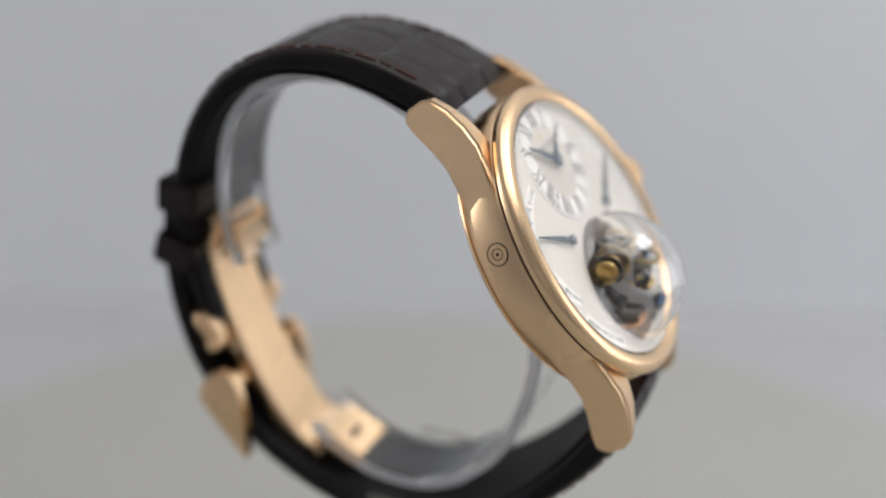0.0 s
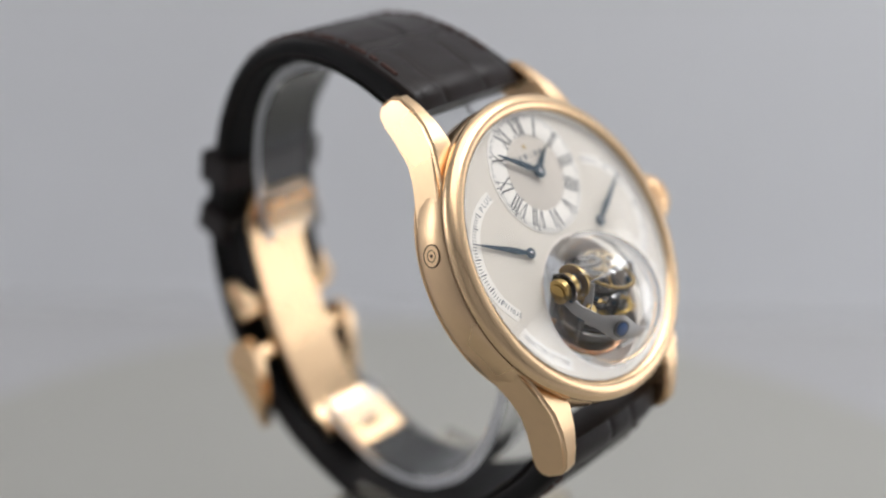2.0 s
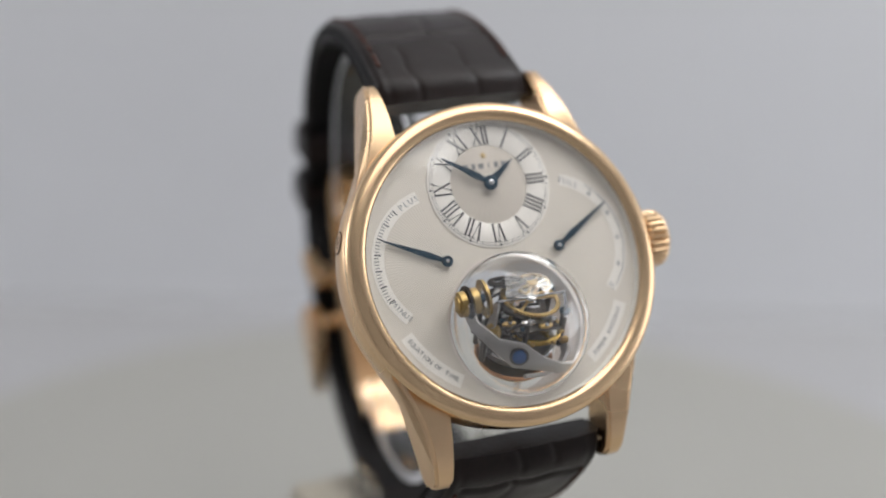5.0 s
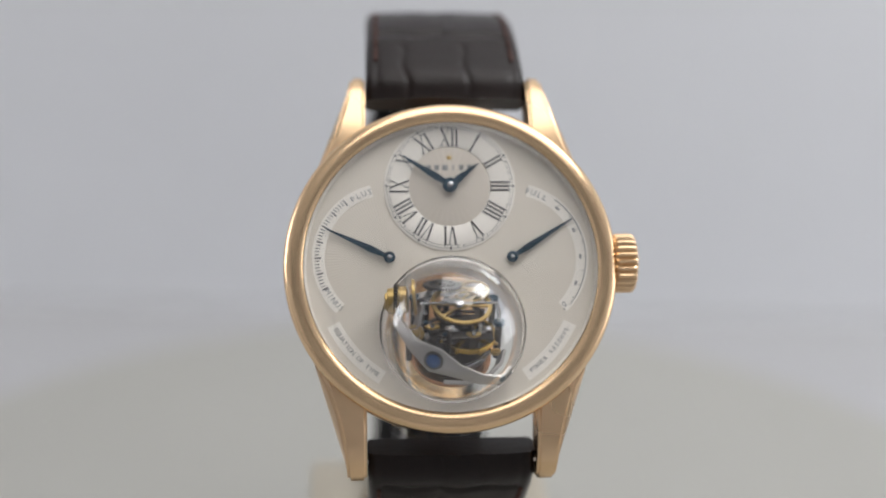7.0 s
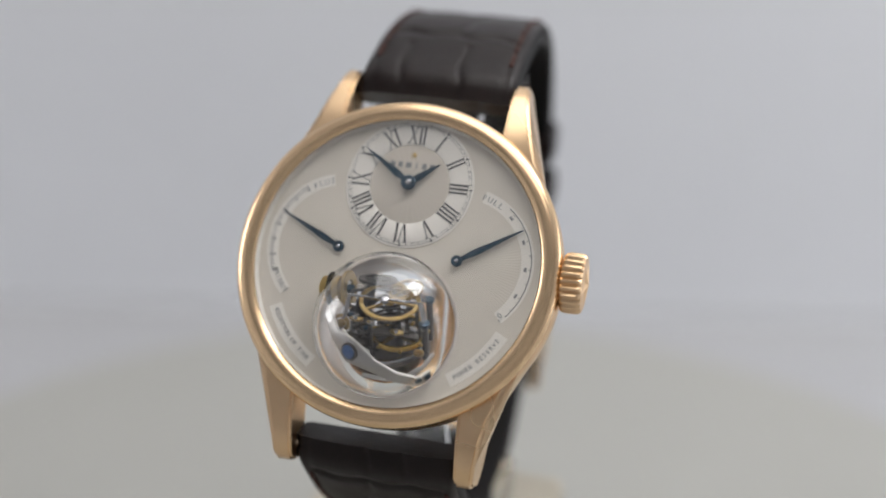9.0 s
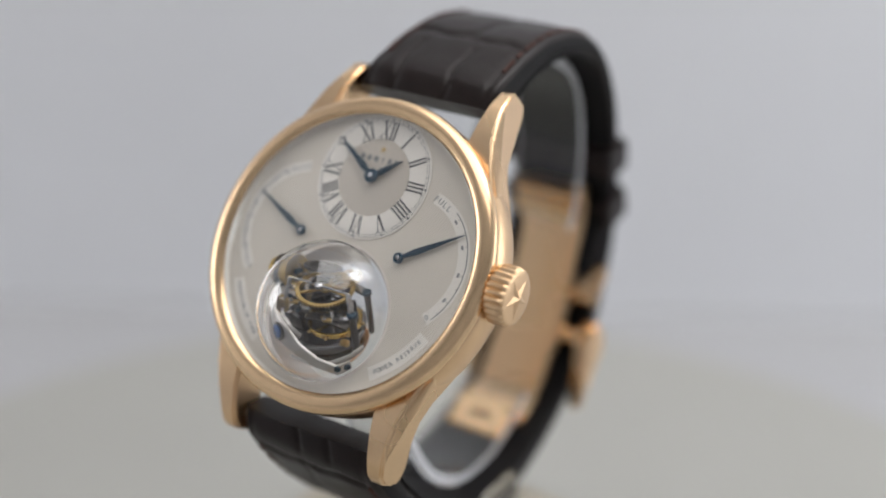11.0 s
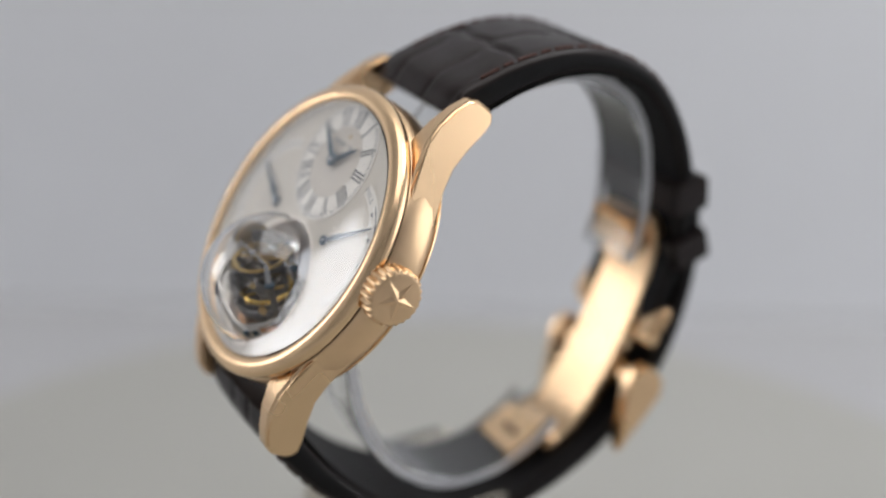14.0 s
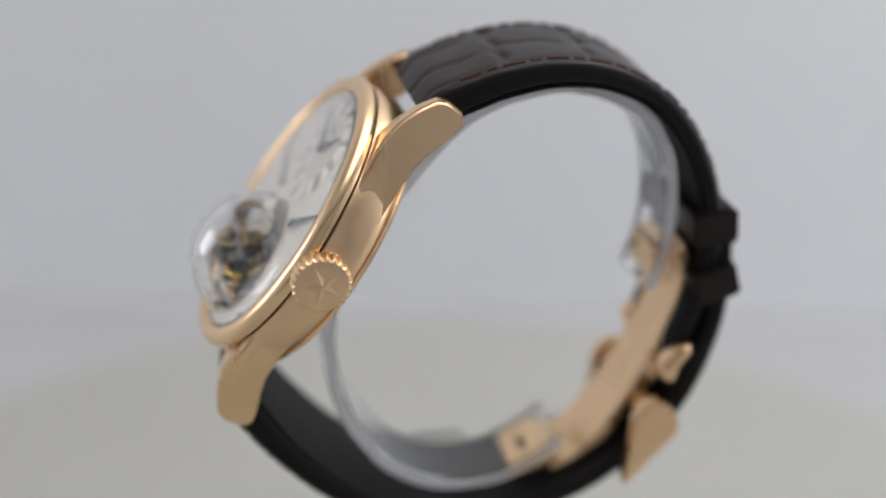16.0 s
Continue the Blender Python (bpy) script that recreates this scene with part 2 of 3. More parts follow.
def ring_plate(outer_r, inner_c, inner_r, z0, z1, n=96, outer_c=(0, 0)):
    """A round plate with a round hole off its centre."""
    bm = bmesh.new()
    rings = []
    for c, r, z in ((outer_c, outer_r, z0), (outer_c, outer_r, z1), (inner_c, inner_r, z1), (inner_c, inner_r, z0)):
        rings.append([bm.verts.new((c[0] + r * math.cos(2 * math.pi * k / n), c[1] + r * math.sin(2 * math.pi * k / n), z)) for k in range(n)])
    for i in range(4):
        a, b = rings[i], rings[(i + 1) % 4]
        for k in range(n):
            bm.faces.new((a[k], a[(k + 1) % n], b[(k + 1) % n], b[k]))
    return bm


def flank(y, slope):
    """How far out a lug's outer side stands: flush with the case band, then tapering to the tip."""
    if y < 13.6:
        return math.sqrt(22.5 ** 2 - y ** 2)
    return 17.93 - (y - 13.6) * slope - 0.85 * math.sin(math.pi * min(1, (y - 13.6) / 17))


def lug(sx, sy):
    """A horn of the case: its side outline swept inwards, tapering to the tip."""
    outline = [(10.0, -1.1), (12.0, -0.9), (13.6, -0.84), (16.5, -0.8), (20.0, -0.98), (23.0, -1.8), (26.0, -3.2), (28.2, -4.7), (28.9, -6.2), (28.6, -9.2), (27.2, -10.0), (25.4, -9.6), (22.0, -8.2), (19.0, -7.1), (16.0, -6.7), (13.6, -6.5), (12.0, -6.4), (10.0, -6.2)]
    if sy < 0:
        outline = [(y if y < 20 else y * 0.978 + 0.44, z) for y, z in outline]
    bm = bmesh.new()
    inner = [bm.verts.new((11.62 * sx, y * sy, z)) for y, z in outline]
    outer = [bm.verts.new((flank(y, 0.262 if sy > 0 else 0.225) * sx, y * sy, z)) for y, z in outline]
    n = len(outline)
    bm.faces.new(inner)
    bm.faces.new(outer[::-1])
    for k in range(n):
        bm.faces.new((inner[k], outer[k], outer[(k + 1) % n], inner[(k + 1) % n]))
    bmesh.ops.recalc_face_normals(bm, faces=bm.faces)
    sharp = [e for e in bm.edges if e.calc_face_angle(0) > radians(50)]
    bmesh.ops.bevel(bm, geom=sharp, offset=0.42, segments=3, affect="EDGES")
    return bm


def alligator(seed, first, single=0.85):
    """Relief of square alligator scales: grooves across the strap, and a wandering one along it."""
    rnd = random.Random(seed)
    cuts, s = [], first
    depth = 0.26
    while s < 140:
        cuts.append((s, rnd.uniform(-0.05, 0.05)))
        s += rnd.uniform(12.5, 15.0) * (0.7 if s > 50 else 1.0)
    mids = [[rnd.uniform(-2.2, 2.2) + o for o in ((-0.0,) if rnd.random() < single else (-3.4, 3.2))] for _ in range(len(cuts) + 1)]
    lean = [rnd.uniform(-0.22, 0.22) for _ in mids]

    def relief(s, x, w):
        edge = w - abs(x)
        crown = 0.5 * (1 - (x / w) ** 2) * max(0.0, 1 - s / 60)
        if edge < 1.9:
            return crown - 0.10 + (0.05 if edge < 1.1 else 0)
        across, along, cell = 9.0, 9.0, 0
        for k, (c, tilt) in enumerate(cuts):
            wob = c + tilt * x + 0.35 * math.sin(x * 0.9 + c)
            if s > wob:
                cell = k + 1
            across = min(across, abs(s - wob))
        start = cuts[cell - 1][0] if cell else -4
        stop = cuts[cell][0] if cell < len(cuts) else 999
        for m in mids[cell]:
            fade = max(0.0, min(1.0, (stop - s - 1.5) / 2.0))
            along = min(along, abs(x - m - lean[cell] * (s - start) - 0.3 * math.sin(s * 0.8)) + 1.2 * (1 - fade))
        rim = edge - 1.9 + 0.25
        d = min(across, along, rim)
        return crown - 0.42 * math.exp(-(across / 0.75) ** 2) - 0.26 * math.exp(-(min(along, rim) / 0.34) ** 2) + 0.10 * min(1.0, d / 1.6)
    return relief


UPPER = [(25.2, -4.6), (28.6, -4.9), (32.6, -7.6), (37.0, -11.2), (42.2, -17.2), (46.0, -25.2), (46.9, -34.8), (44.2, -44.0), (39.0, -52.2), (32.2, -58.4), (24, -62.4), (14, -65.4)]
LOWER = [(-25.2, -5.2), (-28.4, -7.2), (-31.0, -13.2), (-33.0, -20), (-34.6, -30), (-34.2, -40), (-31, -50), (-25.5, -58), (-18.5, -64), (-10, -68.8), (0, -71.4), (10, -71.4), (20, -68.6), (28, -64.4), (34.6, -59.2), (38.4, -54.8)]


def build_strap(watch):
    up_w = lambda u: float(np.interp(u, (0, 0.35, 0.7, 1), (23.1, 22.3, 19.6, 18.0)))
    lo_w = lambda u: float(np.interp(u, (0, 0.25, 0.6, 1), (23.1, 22.0, 18.6, 18.0)))
    up_t = lambda u: 4.6 - 1.8 * min(1, u / 0.45)
    lo_t = lambda u: 4.6 - 1.8 * min(1, u / 0.35)
    a = part("upper_strap", ribbon(UPPER, 1, up_w, up_t, 0.3, 56, alligator(4, 14.5), 0.7), LEATHER, watch, "dark brown alligator leather strap half", FACE, angle=80)
    b = part("lower_strap", ribbon(LOWER, -1, lo_w, lo_t, 0.3, 56, alligator(9, 6.5, 0.35), 0.7), LEATHER, watch, "dark brown alligator leather strap half", FACE, angle=80)
    for strap in (a, b):
        strap.data.materials.append(LINING)
        for f in strap.data.polygons:
            if abs(f.normal.x) > 0.8:
                f.material_index = 1
    for strap, line, side, width, thick in ((a, UPPER, 1, up_w, up_t), (b, LOWER, -1, lo_w, lo_t)):
        # lining under the leather
        s, path = glide(line, 0.8)
        nrm = outward(path, side)
        inner = [tuple(path[i] - nrm[i] * (thick(s[i] / s[-1]) - 0.02)) for i in range(0, len(s), 3)]
        part("lining", ribbon(inner, side, lambda u: width(u) - 0.4, lambda u: 0.5, 0.8, 2, None, 0.2), LINING, strap, "smooth black lining")
        me = None
        for sx in (-1, 1):
            run = 7.5
            while run < min(s[-1] - 4, 62):
                i = int(np.searchsorted(s, run))
                tan = path[min(i + 1, len(s) - 1)] - path[i - 1]
                tan /= np.linalg.norm(tan)
                if me is None:
                    me = finish(box(0.62, 1.7, 0.6, 0.18, 1))
                m = Matrix(((1, 0, 0), (0, tan[0], nrm[i][0]), (0, tan[1], nrm[i][1]))).to_4x4()
                x = sx * (width(run / s[-1]) / 2 - 1.45)
                lift = 0.5 * (1 - (x / (width(run / s[-1]) / 2)) ** 2) * max(0.0, 1 - run / 60) - 0.02
                q = path[i] + nrm[i] * lift
                m.translation = Vector((x, q[0], q[1])) * 0.001
                part("stitch", me, THREAD, strap, place=m)
                run += 2.15
    # loops that hold the strap's tail
    for y, z, ang in ((35.6, -56.0, 50), (28.6, -62.2, 38)):
        loop = join(moved(box(21.2, 5.6, 1.3, 0.5), Matrix.Translation((0, 0, 1.3))), moved(box(21.4, 5.6, 1.3, 0.5), Matrix.Translation((0, 0, -4.6))),
                    moved(box(1.3, 5.6, 6.8, 0.5), Matrix.Translation((10.0, 0, -1.6))), moved(box(1.3, 5.6, 6.8, 0.5), Matrix.Translation((-10.0, 0, -1.6))))
        out = Vector((0, math.cos(radians(ang)), -math.sin(radians(ang))))
        along = Vector((0, -out.z, out.y)) * -1
        m = Matrix(((1, 0, 0), (0, along.y, out.y), (0, along.z, out.z))).to_4x4()
        if m.to_3x3().determinant() < 0:
            m = m @ Matrix.Diagonal((-1, 1, 1, 1))
        m.translation = Vector((0, y, z)) * 0.001
        part("keeper", loop, LEATHER, watch, "dark leather strap loop", FACE @ m)


def build_clasp(watch):
    plate_line = [(27.5, -53.8), (25, -57.4), (18.5, -60.4), (9, -62.6), (0, -63.6), (-9, -63.2), (-14, -60.6)]
    clasp = part("clasp", ribbon(plate_line, -1, lambda u: 12.0, lambda u: 2.2, 0.6, 2, None, 0.4), GOLD_SATIN, watch, "folding rose gold clasp", FACE)
    part("hinge_block", moved(box(11.0, 6.5, 2.2, 0.5), pose(0, 0, 0) @ Matrix.Translation((0, 24.4, -54.4)) @ Matrix.Rotation(radians(48), 4, "X")), GOLD, clasp)
    part("hinge_block", moved(box(10.8, 8.0, 1.8, 0.4), Matrix.Translation((0, -15.2, -58.6)) @ Matrix.Rotation(radians(-30), 4, "X")), GOLD, clasp)
    # no cut is made: the slot's inner shade is a thin dark strip
    part("slot", moved(box(4.2, 1.3, 0.2), Matrix.Translation((0, -15.2, -57.65)) @ Matrix.Rotation(radians(-30), 4, "X")), GROOVE, clasp, "dark strip for the shaded slot in the hinge block")
    part("under_plate", moved(box(11, 30, 2.0, 0.6), Matrix.Translation((0, 5, -65.4)) @ Matrix.Rotation(radians(-3), 4, "X")), GOLD, clasp)
    for sx in (-1, 1):
        part("push_button", moved(box(4.2, 6.2, 2.5, 0.8, 3), Matrix.Translation((9.2 * sx, 13.9, -63.8)) @ Matrix.Rotation(radians(-6), 4, "X")), GOLD_SATIN, clasp, "small rose gold push button")
        leaf = [(6.8, -65.2), (7.0, -67.5), (5.8, -70.6), (3.4, -71.9), (-8.6, -70.4), (-8.2, -69.6), (-1, -65.8), (2.5, -63.8), (5.2, -63.9)]
        side = moved(prism(leaf, -1.1, 1.1, 0.4), Matrix(((0, 0, 1, 10.9 * sx), (1, 0, 0, 0), (0, 1, 0, 0), (0, 0, 0, 1))))
        part("buckle_side", side, GOLD_SATIN, clasp, "leaf-shaped rose gold buckle side")
    for y, z, r in ((3.6, -66.6, 1.7), (11.0, -65.0, 1.3)):
        part("hinge_tube", rod((-10.2, y, z), (10.2, y, z), r, 24), GOLD, clasp, "round polished hinge tube")
    part("buckle_bar", moved(box(21, 3.2, 2.0, 0.7), Matrix.Translation((0, 3.5, -71.2))), GOLD, clasp)


def build_case(watch):
    middle = [(18.5, -6.2), (20.6, -7.0), (21.7, -7.0), (22.25, -6.5), (22.6, -5.3), (22.75, -3.4), (22.7, -1.2), (22.45, -0.76), (20.0, -0.74), (20.0, -5.4)]
    case = part("case_middle", lathe(middle, 160), GOLD_SATIN, watch, "rose gold case band", FACE)
    bezel = [(22.3, -0.45), (22.7, -0.25), (22.86, 0.3), (22.8, 0.75), (22.6, 1.15), (22.25, 1.47), (21.8, 1.7), (21.3, 1.82), (20.85, 1.8), (20.5, 1.66), (20.22, 1.44), (20.08, 1.25), (20.1, 1.16), (20.42, 1.12), (20.42, 0.8), (20.3, -0.3), (20.8, -0.45)]
    part("bezel", lathe(bezel, 160), GOLD, watch, "polished rounded rose gold bezel", FACE)
    part("case_seam", lathe([(21.2, -0.735), (22.3, -0.735), (22.3, -0.455), (21.2, -0.455)], 128), GROOVE, watch, "dark seam under the bezel", FACE)
    part("back_rim", lathe([(20.6, -6.9), (21.5, -6.95), (21.8, -7.2), (21.75, -7.5), (21.4, -7.75), (20.6, -7.8)], 128), GOLD, watch, "polished rim of the case back", FACE)
    part("case_back", ring_plate(20.8, TOUR, 9.7, -8.2, -6.4), GOLD_SATIN, watch, "", FACE)
    for sx in (-1, 1):
        for sy in (-1, 1):
            part("lug", lug(sx, sy), GOLD_SATIN, watch, "", FACE)
        part("spring_bar", moved(turned([(0.55, -11.8), (0.55, 11.8)], 16), Matrix.Translation((0, 26.0 * sx, -6.8)) @ Matrix.Rotation(radians(90), 4, "Y")), STEEL, watch, "", FACE)
    # crown
    crown = part("crown", moved(fluted(4.15, 3.1, 24), Matrix.Translation((22.75, 0.65, -2.4)) @ Matrix.Rotation(radians(90), 4, "Y")), GOLD_SATIN, watch, "fluted rose gold crown with a raised star", FACE)
    part("stem", moved(turned([(2.6, -1.4), (2.6, 0.4)], 32), Matrix.Translation((22.75, 0.65, -2.4)) @ Matrix.Rotation(radians(90), 4, "Y")), GOLD, crown)
    part("star", moved(star(3.3, 1.1, 0.0, 0.5), Matrix.Translation((25.82, 0.65, -2.4)) @ Matrix.Rotation(radians(90), 4, "Y")), GOLD_SATIN, crown, "raised faceted star")
    # pusher in the case band
    spot = Matrix.Rotation(math.asin(6.25 / 22.45), 4, "Z").inverted() @ Matrix.Translation((-22.72, 0, -3.4)) @ Matrix.Rotation(radians(-90), 4, "Y")
    pusher = part("corrector", moved(turned([(1.45, -0.3), (1.45, 0.10)], 40), spot), GOLD_SATIN, watch, "flush round corrector with engraved rings", FACE)
    part("ring_mark", moved(lathe([(1.45, 0), (1.6, 0), (1.6, 0.13), (1.45, 0.13)], 40), spot), GROOVE, pusher)
    part("ring_mark", moved(lathe([(0.72, 0), (0.84, 0), (0.84, 0.13), (0.72, 0.13)], 40), spot), GROOVE, pusher)
    part("ring_mark", moved(turned([(0.25, 0), (0.25, 0.13)], 20), spot), GROOVE, pusher)


def fluted(r, h, n):
    """A crown with rounded flutes and a domed end."""
    bm = bmesh.new()
    m = n * 6
    rings = []
    for z, rr, depth in ((0, r - 0.5, 0.2), (0.25, r - 0.12, 0.42), (0.7, r, 0.42), (h - 0.9, r, 0.42), (h - 0.4, r - 0.1, 0.36), (h - 0.12, r - 0.42, 0.1), (h, r - 0.9, 0.0)):
        ring = []
        for k in range(m):
            a = 2 * math.pi * k / m
            ring.append(bm.verts.new(((rr - depth * (0.5 + 0.5 * math.cos(n * a)) ** 1.5) * math.cos(a), (rr - depth * (0.5 + 0.5 * math.cos(n * a)) ** 1.5) * math.sin(a), z)))
        rings.append(ring)
    return cap_rings(bm, rings)


def star(r0, r1, z0, z1, turn=0):
    """A five-pointed star with ridges that rise to its centre."""
    bm = bmesh.new()
    rim = [bm.verts.new(((r0 if k % 2 == 0 else r1) * math.cos(math.pi * k / 5 + turn), (r0 if k % 2 == 0 else r1) * math.sin(math.pi * k / 5 + turn), z0)) for k in range(10)]
    top = bm.verts.new((0, 0, z1))
    for k in range(10):
        bm.faces.new((rim[k], rim[(k + 1) % 10], top))
    bm.faces.new(rim[::-1])
    for f in bm.faces:
        f.smooth = False
    return bm


def strokes(text, h, z0=0.0, z1=0.05):
    """A Roman numeral of serifed strokes, centred on the origin, of height h."""
    thick, thin, gap = h * 0.10, h * 0.04, h * 0.125
    parts, x = [], 0.0

    def bar(xa, ya, xb, yb, w):
        return prism([(xa - w / 2, ya), (xa + w / 2, ya), (xb + w / 2, yb), (xb - w / 2, yb)], z0, z1)
    for ch in text:
        w = {"I": thick, "V": h * 0.46, "X": h * 0.5}[ch]
        cx = x + w / 2
        y0, y1 = -h / 2, h / 2
        if ch == "I":
            parts.append(bar(cx, y0, cx, y1, thick))
            ends = ((cx, y0), (cx, y1))
        elif ch == "V":
            parts += [bar(x + thick / 2, y1, cx, y0, thick), bar(x + w - thin, y1, cx + thin, y0, thin)]
            ends = ((x + thick / 2, y1), (x + w - thin, y1))
        else:
            parts += [bar(x + thick / 2, y1, x + w - thick / 2, y0, thick), bar(x + w - thin, y1, x + thin, y0, thin)]
            ends = ((x + thick / 2, y1), (x + w - thin, y1), (x + thin, y0), (x + w - thick / 2, y0))
        for ex, ey in ends:
            parts.append(prism([(ex - h * 0.09, ey - thin / 2), (ex + h * 0.09, ey - thin / 2), (ex + h * 0.09, ey + thin / 2), (ex - h * 0.09, ey + thin / 2)], z0, z1 + 0.004))
        x += w + gap
    bm = join(*parts)
    return moved(bm, Matrix.Translation((-(x - gap) / 2, 0, 0)))


def lettering(text, size, extrude=0.02):
    """Words in the built-in font as a mesh, in millimetres, centred."""
    cu = bpy.data.curves.new("words", "FONT")
    cu.body, cu.size, cu.extrude, cu.align_x, cu.align_y, cu.resolution_u = text, size, extrude, "CENTER", "CENTER", 2
    ob = bpy.data.objects.new("words", cu)
    me = bpy.data.meshes.new_from_object(ob)
    bm = bmesh.new()
    bm.from_mesh(me)
    bpy.data.objects.remove(ob)
    bpy.data.meshes.remove(me)
    return bm


def on_arc(text, size, cx, cy, r, mid, inward, spread=1.0):
    """Words bent along an arc, each letter upright to it. inward: letters' feet towards the centre."""
    out = []
    pitch = math.degrees(size * 0.74 * spread / r)
    n = len(text)
    for k, ch in enumerate(text):
        if ch == " ":
            continue
        off = (k - (n - 1) / 2) * pitch
        a = mid - off if inward else mid + off
        m = Matrix.Translation((cx + r * math.cos(radians(a)), cy + r * math.sin(radians(a)), 0)) @ Matrix.Rotation(radians(a - 90 if inward else a + 90), 4, "Z")
        out.append(moved(lettering(ch, size), m))
    return join(*out)


def pointer(length, tail, w, hub, z):
    """A slender leaf-shaped pointer along +x with a round hub."""
    leaf = [(hub * 0.6, -w * 0.35), (length * 0.28, -w * 0.62), (length * 0.42, -w * 0.5), (length * 0.95, -0.10), (length, 0), (length * 0.95, 0.10), (length * 0.42, w * 0.5), (length * 0.28, w * 0.62), (hub * 0.6, w * 0.35)]
    return join(prism(leaf, z, z + 0.16, 0.05), turned([(hub, z - 0.02), (hub, z + 0.22), (hub * 0.86, z + 0.34)], 32))


def build_dial(watch):
    dial = part("dial", ring_plate(20.35, TOUR, 9.9, -0.5, 0.0, 128), DIAL, watch, "silvered engraved dial", FACE)
    part("inner_flange", lathe([(20.42, 0.0), (20.41, 1.1), (20.12, 1.1), (20.04, 0.8), (19.8, 0.2), (19.7, 0.012)], 128), WHITE_RING, watch, "", FACE)
    # time ring
    SUB = (0.0, 11.1)
    part("hour_ring", lathe([(5.65, 0.0), (9.1, 0.0), (9.1, 0.10), (9.0, 0.14), (5.75, 0.14), (5.65, 0.10)], 96, SUB), WHITE_RING, dial, "white hour ring")
    part("centre_disc", turned([(5.6, 0.004), (5.6, 0.06), (5.5, 0.08)], 96, SUB), RAYS_TOP, dial, "sunburst engraved centre")
    part("ring_line", lathe([(8.72, 0.14), (8.76, 0.14), (8.76, 0.155), (8.72, 0.155)], 96, SUB), INK, dial)
    part("ring_line", lathe([(8.36, 0.14), (8.39, 0.14), (8.39, 0.155), (8.36, 0.155)], 96, SUB), INK, dial)
    for k, text in enumerate(("XII", "I", "II", "III", "IIII", "V", "VI", "VII", "VIII", "IX", "X", "XI")):
        a = radians(90 - 30 * k)
        m = Matrix.Translation((SUB[0] + 6.98 * math.cos(a), SUB[1] + 6.98 * math.sin(a), 0.14)) @ Matrix.Rotation(a - math.pi / 2, 4, "Z")
        part("numeral", moved(strokes(text, 2.45), m), INK, dial)
    tick = finish(prism([(8.36, -0.03), (8.76, -0.03), (8.76, 0.03), (8.36, 0.03)], 0.14, 0.158))
    dot = finish(prism([(8.6, -0.13), (8.9, -0.13), (8.9, 0.13), (8.6, 0.13)], 0.14, 0.17))
    for k in range(60):
        part("minute_tick", tick, INK, dial, place=Matrix.Translation((0, 0.0111, 0)) @ Matrix.Rotation(radians(6 * k), 4, "Z"))
        if k % 5 == 0:
            part("minute_mark", dot, INK, dial, place=Matrix.Translation((0, 0.0111, 0)) @ Matrix.Rotation(radians(6 * k), 4, "Z"))
    # maker's mark as plain bars, with a small gold star
    for k, w in enumerate((0.62, 0.55, 0.7, 0.16, 0.55, 0.66)):
        part("maker_bar", moved(box(w * 1.1, 0.78, 0.03), Matrix.Translation((-2.9 + k * 1.14, 13.75, 0.095))), PALE_INK, dial)
    part("small_star", moved(star(0.62, 0.26, 0.0, 0.14, math.pi / 2), Matrix.Translation((0, 15.2, 0.08))), BRASS, dial, "tiny gold star")
    # equation sector
    for cx, mat, a0, a1, name in ((-8.42, RAYS_LEFT, 103, 227, "equation_sector"), (8.42, RAYS_RIGHT, -47, 77, "reserve_sector")):
        part(name, prism([(cx, 1.1)] + arc(cx, 1.1, 8.6, a0, a1), 0.002, 0.02), mat, dial, "fan of engraved rays")
        part("scale_band", band(cx, 1.1, 8.8, 10.5, a0 + 1, a1 - 1, 0.002, 0.06), WHITE_RING, dial, "white scale band")
    for k in range(31):
        a = 128 + 78 * k / 30
        long = k % 5 == 0
        part("scale_tick", moved(prism([(9.25 if long else 9.55, -0.1 if long else -0.055), (10.15, -0.1 if long else -0.055), (10.15, 0.1 if long else 0.055), (9.25 if long else 9.55, 0.1 if long else 0.055)], 0.06, 0.08),
             Matrix.Translation((-8.42, 1.1, 0)) @ Matrix.Rotation(radians(a), 4, "Z")), INK, dial)
    for k in range(9):
        a = -46 + 92.6 * k / 8
        part("scale_tick", moved(prism([(9.85, -0.05), (10.2, -0.05), (10.2, 0.05), (9.85, 0.05)], 0.06, 0.08), Matrix.Translation((8.42, 1.1, 0)) @ Matrix.Rotation(radians(a), 4, "Z")), INK, dial)
    part("scale_line", band(8.42, 1.1, 10.1, 10.2, -41, 53, 0.06, 0.08), INK, dial)
    for k in range(4):
        a = radians(-23 + 23.2 * k)
        part("small_digit_bar", moved(box(0.34, 0.62, 0.02), Matrix.Translation((8.42 + 9.4 * math.cos(a), 1.1 + 9.4 * math.sin(a), 0.07)) @ Matrix.Rotation(a, 4, "Z")), PALE_INK, dial)
    raise_ = Matrix.Translation((0, 0, 0.075))
    part("word", moved(on_arc("PLUS", 1.15, -8.42, 1.1, 9.55, 113.5, True), raise_), PALE_INK, dial)
    part("word", moved(on_arc("MINUS", 1.0, -8.42, 1.1, 9.6, 217.8, False), raise_), PALE_INK, dial)
    part("word", moved(on_arc("FULL", 1.15, 8.42, 1.1, 9.55, 68, True), raise_), PALE_INK, dial)
    part("word", moved(on_arc("0", 1.15, 8.42, 1.1, 9.5, -43.5, True), raise_), PALE_INK, dial)
    for cx, a0, a1, text in ((0, 206.5, 238, "EQUATION OF TIME"), (0, -57, -26.5, "POWER RESERVE")):
        part("name_plate", band(0, 0, 17.0, 18.9, a0, a1, 0.002, 0.05, 24), WHITE_RING, dial, "raised name plate")
